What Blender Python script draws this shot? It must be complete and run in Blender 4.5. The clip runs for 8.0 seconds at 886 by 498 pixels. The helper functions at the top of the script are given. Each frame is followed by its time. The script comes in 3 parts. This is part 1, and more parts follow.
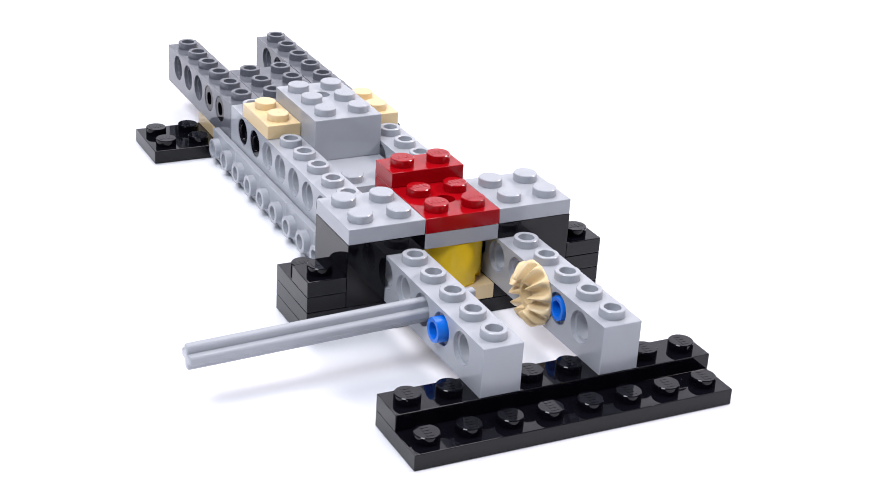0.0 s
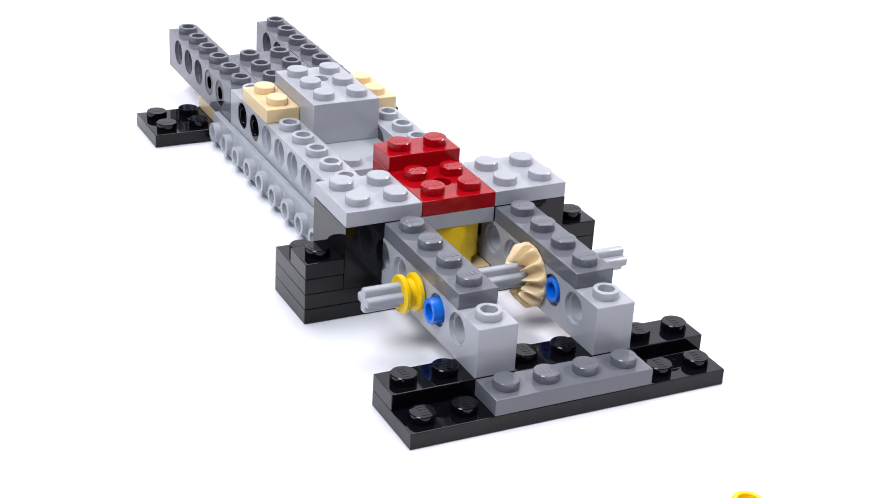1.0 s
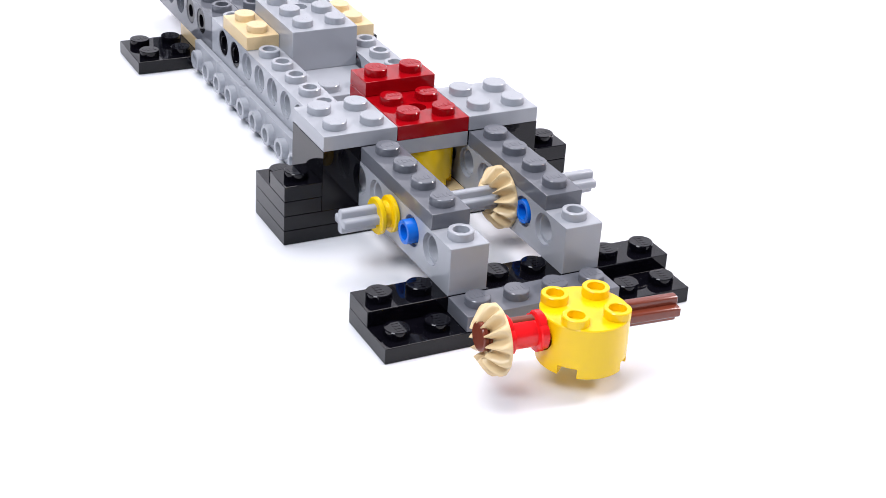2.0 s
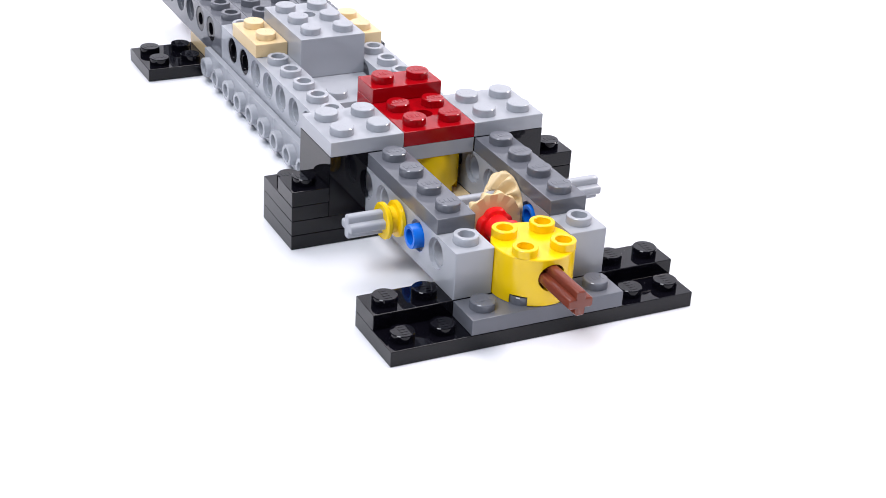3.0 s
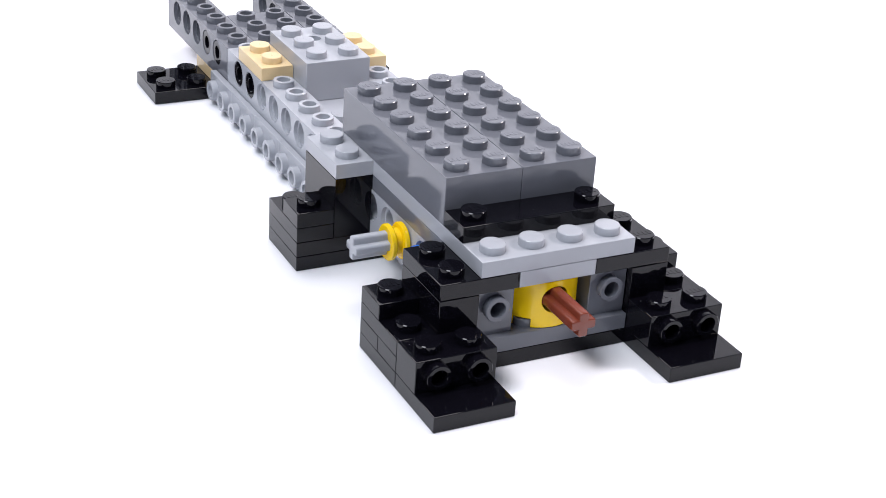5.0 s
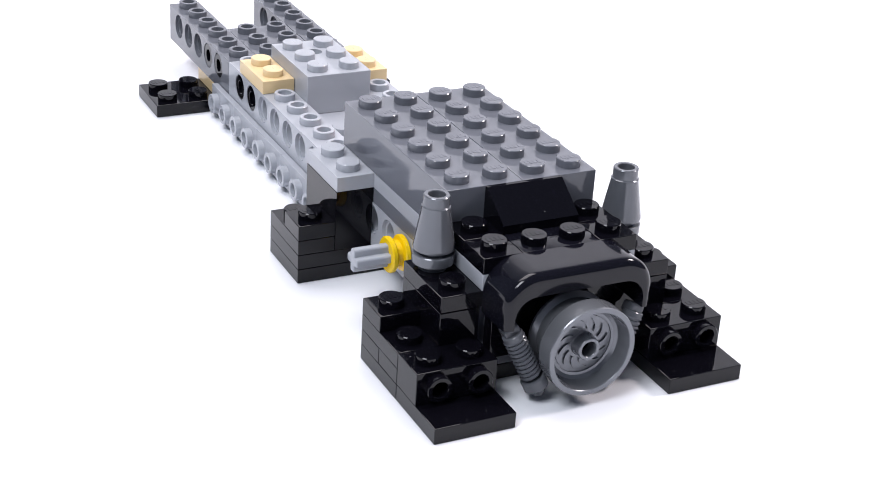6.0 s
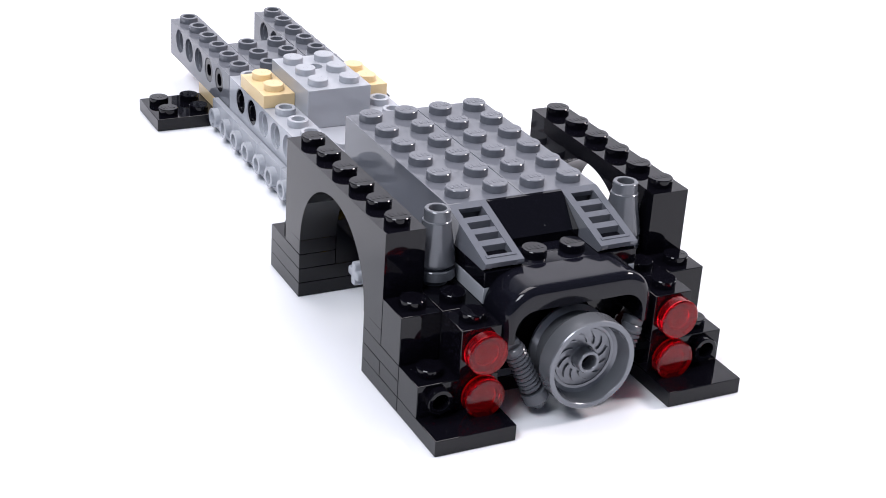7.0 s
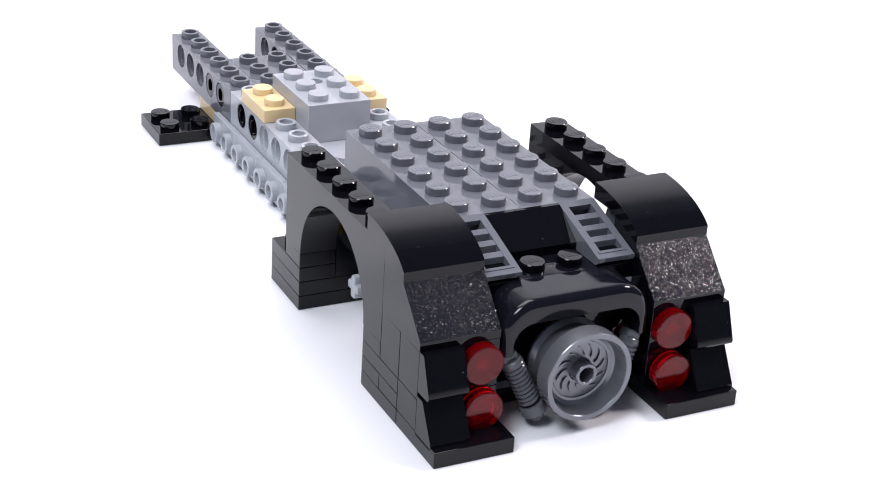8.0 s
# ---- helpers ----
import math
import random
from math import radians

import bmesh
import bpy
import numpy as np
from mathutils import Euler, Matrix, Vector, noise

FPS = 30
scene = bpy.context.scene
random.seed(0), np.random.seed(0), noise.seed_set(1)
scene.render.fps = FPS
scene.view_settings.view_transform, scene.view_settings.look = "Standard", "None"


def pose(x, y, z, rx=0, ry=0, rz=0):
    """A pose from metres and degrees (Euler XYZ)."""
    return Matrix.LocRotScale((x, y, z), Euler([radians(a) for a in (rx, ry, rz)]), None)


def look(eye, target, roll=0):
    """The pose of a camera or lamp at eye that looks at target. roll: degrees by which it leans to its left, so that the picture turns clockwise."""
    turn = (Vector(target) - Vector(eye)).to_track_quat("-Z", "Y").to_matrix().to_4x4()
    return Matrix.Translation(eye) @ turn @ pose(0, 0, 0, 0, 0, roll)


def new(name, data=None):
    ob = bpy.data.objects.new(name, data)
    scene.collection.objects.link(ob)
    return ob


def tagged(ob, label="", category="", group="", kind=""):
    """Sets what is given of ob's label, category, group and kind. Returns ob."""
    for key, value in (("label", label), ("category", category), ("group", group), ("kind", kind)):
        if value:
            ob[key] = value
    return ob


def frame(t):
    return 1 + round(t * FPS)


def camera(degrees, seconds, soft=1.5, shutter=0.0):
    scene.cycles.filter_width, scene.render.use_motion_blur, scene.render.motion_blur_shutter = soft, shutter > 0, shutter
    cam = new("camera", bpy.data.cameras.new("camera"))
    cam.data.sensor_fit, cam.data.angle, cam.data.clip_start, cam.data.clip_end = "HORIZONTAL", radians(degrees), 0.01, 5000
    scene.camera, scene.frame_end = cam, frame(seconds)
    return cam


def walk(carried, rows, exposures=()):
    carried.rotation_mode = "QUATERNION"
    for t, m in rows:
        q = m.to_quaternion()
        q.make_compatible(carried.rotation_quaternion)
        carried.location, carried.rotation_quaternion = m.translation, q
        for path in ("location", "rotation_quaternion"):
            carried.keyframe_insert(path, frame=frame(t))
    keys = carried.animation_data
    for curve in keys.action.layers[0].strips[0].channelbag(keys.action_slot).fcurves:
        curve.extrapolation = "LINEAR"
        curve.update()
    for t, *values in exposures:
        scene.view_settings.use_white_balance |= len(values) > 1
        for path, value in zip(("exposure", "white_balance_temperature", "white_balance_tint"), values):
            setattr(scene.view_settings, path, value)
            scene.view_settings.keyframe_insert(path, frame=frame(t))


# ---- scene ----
# One unit of the plan is one stud, 8 mm; a plate is 0.4 units high, a brick 1.2.
U = 0.008
cam = camera(30.54, 8.0, soft=0.95)
# seconds, eye, yaw to the right, pitch, lean
ROWS = [
    (0, (-0.10466, -0.20408, 0.14554), 27.754, -24.516, 3.72),
    (0.5, (-0.10468, -0.20496, 0.14601), 27.618, -24.501, 3.65),
    (1, (-0.10510, -0.20809, 0.14717), 27.642, -25.113, 3.62),
    (1.5, (-0.10640, -0.21565, 0.14967), 28.121, -27.150, 3.82),
    (1.7, (-0.10680, -0.21675, 0.15007), 28.343, -27.577, 3.79),
    (3, (-0.10776, -0.22149, 0.15103), 27.805, -27.217, 3.64),
    (3.5, (-0.10776, -0.22149, 0.15103), 27.730, -27.040, 3.66),
    (4, (-0.10839, -0.22191, 0.15084), 27.733, -26.762, 3.80),
    (4.5, (-0.10885, -0.22269, 0.15057), 27.690, -26.462, 3.87),
    (6, (-0.11011, -0.22486, 0.15224), 27.643, -25.897, 3.75),
    (6.5, (-0.11062, -0.22547, 0.15222), 27.654, -25.594, 3.85),
    (7, (-0.11160, -0.22593, 0.15253), 27.759, -25.339, 3.89),
    (7.5, (-0.11169, -0.22678, 0.15367), 27.697, -25.215, 3.79),
    (8, (-0.11223, -0.22819, 0.15364), 27.666, -24.865, 3.83),
]


def camera_pose(eye, yaw, pitch, roll):
    a, b = radians(yaw), radians(pitch)
    way = Vector((math.sin(a) * math.cos(b), math.cos(a) * math.cos(b), math.sin(b)))
    return look(eye, Vector(eye) + way, roll)


walk(cam, [(t, camera_pose(e, y, p, r)) for t, e, y, p, r in ROWS])

# ---- light: a white shooting table under studio softboxes, in a dim room ----
world = bpy.data.worlds.new("studio")
scene.world = world
world.use_nodes = True
world.node_tree.nodes["Background"].inputs[0].default_value = (0.63, 0.74, 1.0, 1)
world.node_tree.nodes["Background"].inputs[1].default_value = 0.16
scene.view_settings.exposure = 0.0


def softbox(name, eye, target, w, h, watts, colour=(1, 1, 1)):
    data = bpy.data.lights.new(name, "AREA")
    data.shape, data.size, data.size_y, data.energy, data.color = "RECTANGLE", w, h, watts, colour
    ob = new(name, data)
    ob.matrix_world = look(eye, target)
    return ob


softbox("softbox_top", (-0.02, 0.38, 1.0), (0.08, 0.08, 0), 0.7, 0.7, 8.4, (1.0, 0.958, 0.985))
softbox("softbox_left", (-0.5, -0.22, 0.85), (0.03, 0.03, 0.02), 0.4, 0.4, 7.6, (0.9, 0.93, 1.0))
softbox("softbox_right", (0.9, -0.1, 0.78), (0.03, 0.03, 0.02), 0.22, 0.22, 9.0, (1.0, 0.912, 0.92))


# ---- materials ----
def plastic(name, rgb, rough=0.2, vary=0.05, spec=0.5, bump=0.04, dust=0.0):
    m = bpy.data.materials.new(name)
    m.use_nodes = True
    nt = m.node_tree
    n, link = nt.nodes, nt.links.new
    b = n["Principled BSDF"]
    co = n.new("ShaderNodeTexCoord")
    big, fine = n.new("ShaderNodeTexNoise"), n.new("ShaderNodeTexNoise")
    big.inputs["Scale"].default_value, fine.inputs["Scale"].default_value = 60, 900
    big.inputs["Detail"].default_value, fine.inputs["Detail"].default_value = 3, 4
    for t in (big, fine):
        link(co.outputs["Object"], t.inputs["Vector"])
    info = n.new("ShaderNodeObjectInfo")
    hsv = n.new("ShaderNodeHueSaturation")
    hsv.inputs["Color"].default_value = (*rgb, 1)
    mr = n.new("ShaderNodeMapRange")
    mr.inputs["To Min"].default_value, mr.inputs["To Max"].default_value = 1 - vary, 1 + vary
    add = n.new("ShaderNodeMath")
    add.operation = "ADD"
    half = n.new("ShaderNodeMath")
    half.operation = "MULTIPLY"
    half.inputs[1].default_value = 0.5
    link(big.outputs["Fac"], add.inputs[0]), link(info.outputs["Random"], add.inputs[1])
    link(add.outputs[0], half.inputs[0]), link(half.outputs[0], mr.inputs["Value"])
    link(mr.outputs["Result"], hsv.inputs["Value"]), link(hsv.outputs["Color"], b.inputs["Base Color"])
    rr = n.new("ShaderNodeMapRange")
    rr.inputs["To Min"].default_value, rr.inputs["To Max"].default_value = rough * 0.88, rough * 1.18
    link(fine.outputs["Fac"], rr.inputs["Value"]), link(rr.outputs["Result"], b.inputs["Roughness"])
    bp = n.new("ShaderNodeBump")
    bp.inputs["Strength"].default_value, bp.inputs["Distance"].default_value = bump, 0.0002
    link(big.outputs["Fac"], bp.inputs["Height"]), link(bp.outputs["Normal"], b.inputs["Normal"])
    b.inputs["Specular IOR Level"].default_value = spec
    if dust:
        # a few pale specks of dust, about one on every stud
        cell, near, pick, both, mix = n.new("ShaderNodeTexVoronoi"), n.new("ShaderNodeMath"), n.new("ShaderNodeMath"), n.new("ShaderNodeMath"), n.new("ShaderNodeMix")
        cell.inputs["Scale"].default_value = 420
        link(co.outputs["Object"], cell.inputs["Vector"])
        near.operation, near.inputs[1].default_value = "LESS_THAN", 0.042
        pick.operation, pick.inputs[1].default_value = "GREATER_THAN", 0.62
        both.operation = "MULTIPLY"
        tint = n.new("ShaderNodeSeparateColor")
        link(cell.outputs["Distance"], near.inputs[0]), link(cell.outputs["Color"], tint.inputs[0]), link(tint.outputs[0], pick.inputs[0])
        link(near.outputs[0], both.inputs[0]), link(pick.outputs[0], both.inputs[1])
        mix.data_type = "RGBA"
        link(both.outputs[0], mix.inputs["Factor"]), link(hsv.outputs["Color"], mix.inputs[6])
        mix.inputs[7].default_value = (dust, dust, dust * 1.05, 1)
        link(mix.outputs[2], b.inputs["Base Color"])
    return m


BLACK = plastic("black_plastic", (0.003, 0.0028, 0.0048), 0.05, 0.2, spec=0.31, bump=0.006, dust=0.16)
SATIN = plastic("satin_black_plastic", (0.005, 0.005, 0.0085), 0.09, 0.2, spec=0.34, bump=0.006, dust=0.16)
LIGHT = plastic("light_grey_plastic", (0.384, 0.4, 0.437), 0.12, bump=0.02)
DARK = plastic("dark_grey_plastic", (0.135, 0.142, 0.165), 0.08, bump=0.008)
RED = plastic("red_plastic", (0.342, 0.0019, 0.0057), 0.09, spec=0.35, bump=0.01)
SCARLET = plastic("bright_red_plastic", (0.84, 0.01, 0.014), 0.18)
TAN = plastic("tan_plastic", (0.744, 0.567, 0.316), 0.28)
YELLOW = plastic("yellow_plastic", (0.912, 0.598, 0.00285), 0.2)
BROWN = plastic("brown_plastic", (0.18, 0.038, 0.02), 0.14, spec=0.55, bump=0.01)
BLUE = plastic("blue_plastic", (0.004, 0.16, 0.72), 0.25)
SILVER = plastic("satin_grey_plastic", (0.18, 0.188, 0.207), 0.24, spec=0.7)
SHINY = plastic("pearl_grey_plastic", (0.14, 0.147, 0.165), 0.16, spec=0.6)
IRON = plastic("iron_grey_plastic", (0.09, 0.095, 0.108), 0.2, spec=0.4)
for pearl, metal in ((SILVER, 0.5), (SHINY, 0.2)):
    pearl.node_tree.nodes["Principled BSDF"].inputs["Metallic"].default_value = metal


def glitter_black():
    m = plastic("grained_black_plastic", (0.006, 0.006, 0.011), 0.23, 0.1, spec=0.6)
    n, link = m.node_tree.nodes, m.node_tree.links.new
    b = n["Principled BSDF"]
    # each grain is a small facet tilted its own way
    v = n.new("ShaderNodeTexVoronoi")
    v.inputs["Scale"].default_value = 6500
    co = [k for k in n if k.type == "TEX_COORD"][0]
    link(co.outputs["Object"], v.inputs["Vector"])
    tilt, add, unit = (n.new("ShaderNodeVectorMath") for _ in range(3))
    geo = n.new("ShaderNodeNewGeometry")
    tilt.operation, add.operation, unit.operation = "MULTIPLY_ADD", "ADD", "NORMALIZE"
    tilt.inputs[1].default_value, tilt.inputs[2].default_value = (0.32, 0.32, 0.32), (-0.16, -0.16, -0.16)
    link(v.outputs["Color"], tilt.inputs[0]), link(tilt.outputs[0], add.inputs[0]), link(geo.outputs["Normal"], add.inputs[1])
    link(add.outputs[0], unit.inputs[0]), link(unit.outputs[0], b.inputs["Normal"])
    return m


def clear_red():
    m = bpy.data.materials.new("clear_red_plastic")
    m.use_nodes = True
    b = m.node_tree.nodes["Principled BSDF"]
    b.inputs["Base Color"].default_value = (0.92, 0.006, 0.016, 1)
    b.inputs["Roughness"].default_value = 0.03
    b.inputs["IOR"].default_value = 1.38
    b.inputs["Specular IOR Level"].default_value = 0.28
    b.inputs["Transmission Weight"].default_value = 0.91
    return m


def table_white():
    m = plastic("white_table", (0.825, 0.835, 0.87), 0.5, 0.008, 0.25, 0.01)
    return m


GRAIN, CLEAR, WHITE = glitter_black(), clear_red(), table_white()


# ---- mesh helpers ----
def box(bm, x0, y0, z0, x1, y1, z1, bev=0.018):
    m = Matrix.LocRotScale(((x0 + x1) / 2, (y0 + y1) / 2, (z0 + z1) / 2), None, (x1 - x0, y1 - y0, z1 - z0))
    vs = bmesh.ops.create_cube(bm, size=1, matrix=m)["verts"]
    if bev:
        es = {e for v in vs for e in v.link_edges}
        bmesh.ops.bevel(bm, geom=list(es), offset=bev, segments=2, profile=0.5, affect="EDGES")


AXES = {"x": Matrix(((0, 0, 1), (1, 0, 0), (0, 1, 0))), "y": Matrix(((1, 0, 0), (0, 0, 1), (0, 1, 0))), "z": Matrix.Identity(3)}


def revolve(bm, profile, axis, c, seg=32, loop=False):
    """A profile of (radius, height along the axis) turned about the axis through c."""
    a, c = AXES[axis], Vector(c)
    rings = []
    for r, h in profile:
        if r < 1e-6:
            rings.append([bm.verts.new(c + a @ Vector((0, 0, h)))])
        else:
            rings.append([bm.verts.new(c + a @ Vector((r * math.cos(2 * math.pi * i / seg), r * math.sin(2 * math.pi * i / seg), h))) for i in range(seg)])
    pairs = list(zip(rings, rings[1:])) + ([(rings[-1], rings[0])] if loop else [])
    for p, q in pairs:
        for i in range(seg):
            j = (i + 1) % seg
            if len(p) == 1 and len(q) == 1:
                continue
            if len(p) == 1:
                bm.faces.new((p[0], q[j], q[i]))
            elif len(q) == 1:
                bm.faces.new((p[i], p[j], q[0]))
            else:
                bm.faces.new((p[i], p[j], q[j], q[i]))


def prism(bm, poly, axis, a0, a1, bev=0.0):
    """A polygon extruded along an axis: (y, z) for x, (x, z) for y, (x, y) for z."""
    def at(p, h):
        return {"x": (h, p[0], p[1]), "y": (p[0], h, p[1]), "z": (p[0], p[1], h)}[axis]
    lo, hi = [bm.verts.new(at(p, a0)) for p in poly], [bm.verts.new(at(p, a1)) for p in poly]
    n = len(poly)
    fs = [bm.faces.new(lo), bm.faces.new(hi[::-1])]
    fs += [bm.faces.new((lo[i], hi[i], hi[(i + 1) % n], lo[(i + 1) % n])) for i in range(n)]
    if bev:
        es = {e for f in fs for e in f.edges if e.calc_face_angle(0) > 0.6}
        bmesh.ops.recalc_face_normals(bm, faces=fs)
        bmesh.ops.bevel(bm, geom=list(es), offset=bev, segments=2, profile=0.5, affect="EDGES")


def mesh_of(bm, name, material):
    bmesh.ops.recalc_face_normals(bm, faces=bm.faces[:])
    bmesh.ops.scale(bm, vec=(U, U, U), verts=bm.verts[:])
    me = bpy.data.meshes.new(name)
    bm.to_mesh(me)
    bm.free()
    finish(me, material)
    return me


def finish(me, material, angle=20):
    for p in me.polygons:
        p.use_smooth = True
    me.set_sharp_from_angle(angle=radians(angle))
    me.materials.clear()
    me.materials.append(material)


def thing(name, bm, material, at, label, category, group=""):
    ob = new(name, mesh_of(bm, name, material))
    ob.location = Vector(at) * U
    return tagged(ob, label, category, group)


def part(name, bm, material, parent, label="", at=(0, 0, 0)):
    me = bm if isinstance(bm, bpy.types.Mesh) else mesh_of(bm, name, material)
    ob = new(name, me)
    ob.parent = parent
    ob.location = Vector(at) * U
    if label:
        tagged(ob, label)
    return ob


def carve(ob, cutters):
    """Takes the given bmeshes away from a thing's mesh for good."""
    for bm in cutters:
        cut = new("cutter", mesh_of(bm, "cutter", ob.data.materials[0]))
        cut.matrix_basis = ob.matrix_basis
        mod = ob.modifiers.new("cut", "BOOLEAN")
        mod.operation, mod.solver, mod.object = "DIFFERENCE", "EXACT", cut
        bpy.context.view_layer.update()
        me = bpy.data.meshes.new_from_object(ob.evaluated_get(bpy.context.evaluated_depsgraph_get()))
        material = ob.data.materials[0]
        ob.modifiers.clear()
        ob.data = me
        finish(me, material)
        bpy.data.objects.remove(cut)


STUDS = {}


def stud_mesh(material, hollow, axis="z"):
    key = (material.name, hollow, axis)
    if key not in STUDS:
        bm = bmesh.new()
        s = 1 if axis == "z" else -1
        if hollow and axis == "y":
            revolve(bm, [(0.195, 0), (0.195, -0.19), (0.205, -0.2), (0.29, -0.2), (0.305, -0.185), (0.305, 0)], axis, (0, 0, 0), 28, True)
        elif hollow:
            revolve(bm, [(0, 0.02 * s), (0.195, 0.02 * s), (0.195, 0.19 * s), (0.205, 0.2 * s), (0.29, 0.2 * s), (0.305, 0.185 * s), (0.305, 0)], axis, (0, 0, 0), 28)
        else:
            revolve(bm, [(0, 0.2), (0.285, 0.2), (0.302, 0.183), (0.302, 0)], axis, (0, 0, 0), 28)
            # raised maker's mark as four plain bars, worn flat on the pale pieces
            high = 0.2015 if material.name.startswith(("light", "tan")) else 0.206
            for i in range(4):
                x = -0.165 + 0.11 * i
                box(bm, x - 0.032, -0.085, 0.19, x + 0.032, 0.085, high, 0)
        STUDS[key] = mesh_of(bm, "stud", material)
    return STUDS[key]


GAP = 0.006


def block(name, x, y, z, w, d, plates, material, label, category, group="", hollow=False, studs=True, skip=(), turn=0):
    """A plate or brick of w x d studs with its corner at x, y, z."""
    bm = bmesh.new()
    box(bm, GAP, GAP, 0.004, w - GAP, d - GAP, plates * 0.4)
    ob = thing(name, bm, material, (x, y, z), label, category, group)
    if studs:
        for i in range(w):
            for j in range(d):
                if (i, j) not in skip:
                    stud = part("stud", stud_mesh(material, hollow), material, ob, "", (i + 0.5, j + 0.5, plates * 0.4))
                    stud.rotation_euler = (0, 0, radians(turn))
    return ob


def side_stud(ob, x, y, z, axis, material):
    bore = bmesh.new()
    revolve(bore, [(0, -0.1), (0.195, -0.1), (0.195, 0.55), (0, 0.55)], axis, (x, y, z), 28)
    carve(ob, [bore])
    return part("side_stud", stud_mesh(material, True, axis), material, ob, "hollow stud on the side", (x, y, z))


def beam(name, x, y, z, n, material, label):
    """A beam one stud wide and n long with round holes through its sides."""
    bm = bmesh.new()
    w, hz, top = 1 - GAP, 0.725, 1.2
    def face_ring(xx, r, cy):
        return [bm.verts.new((xx, cy + r * math.cos(a), hz + r * math.sin(a))) for a in angles]
    per = [(-0.5, -hz), (-0.25, -hz), (0, -hz), (0.25, -hz), (0.5, -hz), (0.5, -0.45), (0.5, -0.2), (0.5, 0.1), (0.5, top - hz), (0.3, top - hz), (0.1, top - hz), (-0.1, top - hz),
           (-0.3, top - hz), (-0.5, top - hz), (-0.5, 0.1), (-0.5, -0.2), (-0.5, -0.45)]
    fine = []
    for (a, b), (c, d) in zip(per, per[1:] + per[:1]):
        fine += [(a, b), ((a + c) / 2, (b + d) / 2)]
    angles = [math.atan2(q, p) for p, q in fine]
    m = len(fine)
    for k in range(1, n):
        rings = []
        for xx in (GAP, w):
            rings.append([bm.verts.new((xx, k + p, hz + q)) for p, q in fine])
        l0, l1, l2, r2, r1, r0 = (face_ring(xx, r, k) for xx, r in ((GAP, 0.39), (0.11, 0.385), (0.11, 0.305), (0.89, 0.305), (0.89, 0.385), (w, 0.39)))
        chain = [rings[0], l0, l1, l2, r2, r1, r0, rings[1]]
        for p, q in zip(chain, chain[1:]):
            for i in range(m):
                j = (i + 1) % m
                bm.faces.new((p[i], p[j], q[j], q[i]))
        for i in range(m):
            j = (i + 1) % m
            if abs(fine[i][1] - fine[j][1]) < 1e-6:
                bm.faces.new((rings[0][i], rings[0][j], rings[1][j], rings[1][i]))
    for y0, y1 in ((GAP, 0.5), (n - 0.5, n - GAP)):
        prism(bm, [(GAP, y0), (w, y0), (w, y1), (GAP, y1)], "z", 0, top)
    bmesh.ops.remove_doubles(bm, verts=bm.verts[:], dist=1e-4)
    inner = [f for f in bm.faces if all(abs(v.co.y - 0.5) < 1e-4 for v in f.verts) or all(abs(v.co.y - n + 0.5) < 1e-4 for v in f.verts)]
    bmesh.ops.delete(bm, geom=inner, context="FACES_ONLY")
    rim = [e for e in bm.edges if all(v.co.y < 0.1 or v.co.y > n - 0.1 for v in e.verts) and abs(e.verts[0].co.y - e.verts[1].co.y) < 1e-4]
    bmesh.ops.bevel(bm, geom=rim, offset=0.022, segments=2, profile=0.5, affect="EDGES")
    ob = thing(name, bm, material, (x, y, z), label, "toy beam", "toy beams with holes")
    for j in range(n):
        part("stud", stud_mesh(material, True), material, ob, "", (0.5, j + 0.5, top))
    return ob


def axle_poly(r=0.3, w=0.115):
    """A cross whose arms end in rounded tips."""
    pts = []
    for k in range(4):
        q = k * math.pi / 2
        arm = [(w, -w)] + [(r - 0.07 + 0.07 * math.cos(a), (w - 0.07) * s + 0.07 * math.sin(a)) for s, a in
               ((-1, -1.57), (-1, -1.18), (-1, -0.79), (-1, -0.39), (-1, 0), (1, 0), (1, 0.39), (1, 0.79), (1, 1.18), (1, 1.57))]
        pts += [(x * math.cos(q) - y * math.sin(q), x * math.sin(q) + y * math.cos(q)) for x, y in arm]
    return pts


def round_ends(bm, axis):
    k = "xyz".index(axis)
    bmesh.ops.recalc_face_normals(bm, faces=bm.faces[:])
    ends = [e for e in bm.edges if e.calc_face_angle(0) > 1.4 and abs(e.verts[0].co[k] - e.verts[1].co[k]) < 1e-4]
    bmesh.ops.bevel(bm, geom=ends, offset=0.05, segments=3, profile=0.5, affect="EDGES")


def axle(name, axis, at, length, material, label):
    bm = bmesh.new()
    prism(bm, axle_poly(), axis, 0, length, 0)
    round_ends(bm, axis)
    return thing(name, bm, material, at, label, "toy axle")


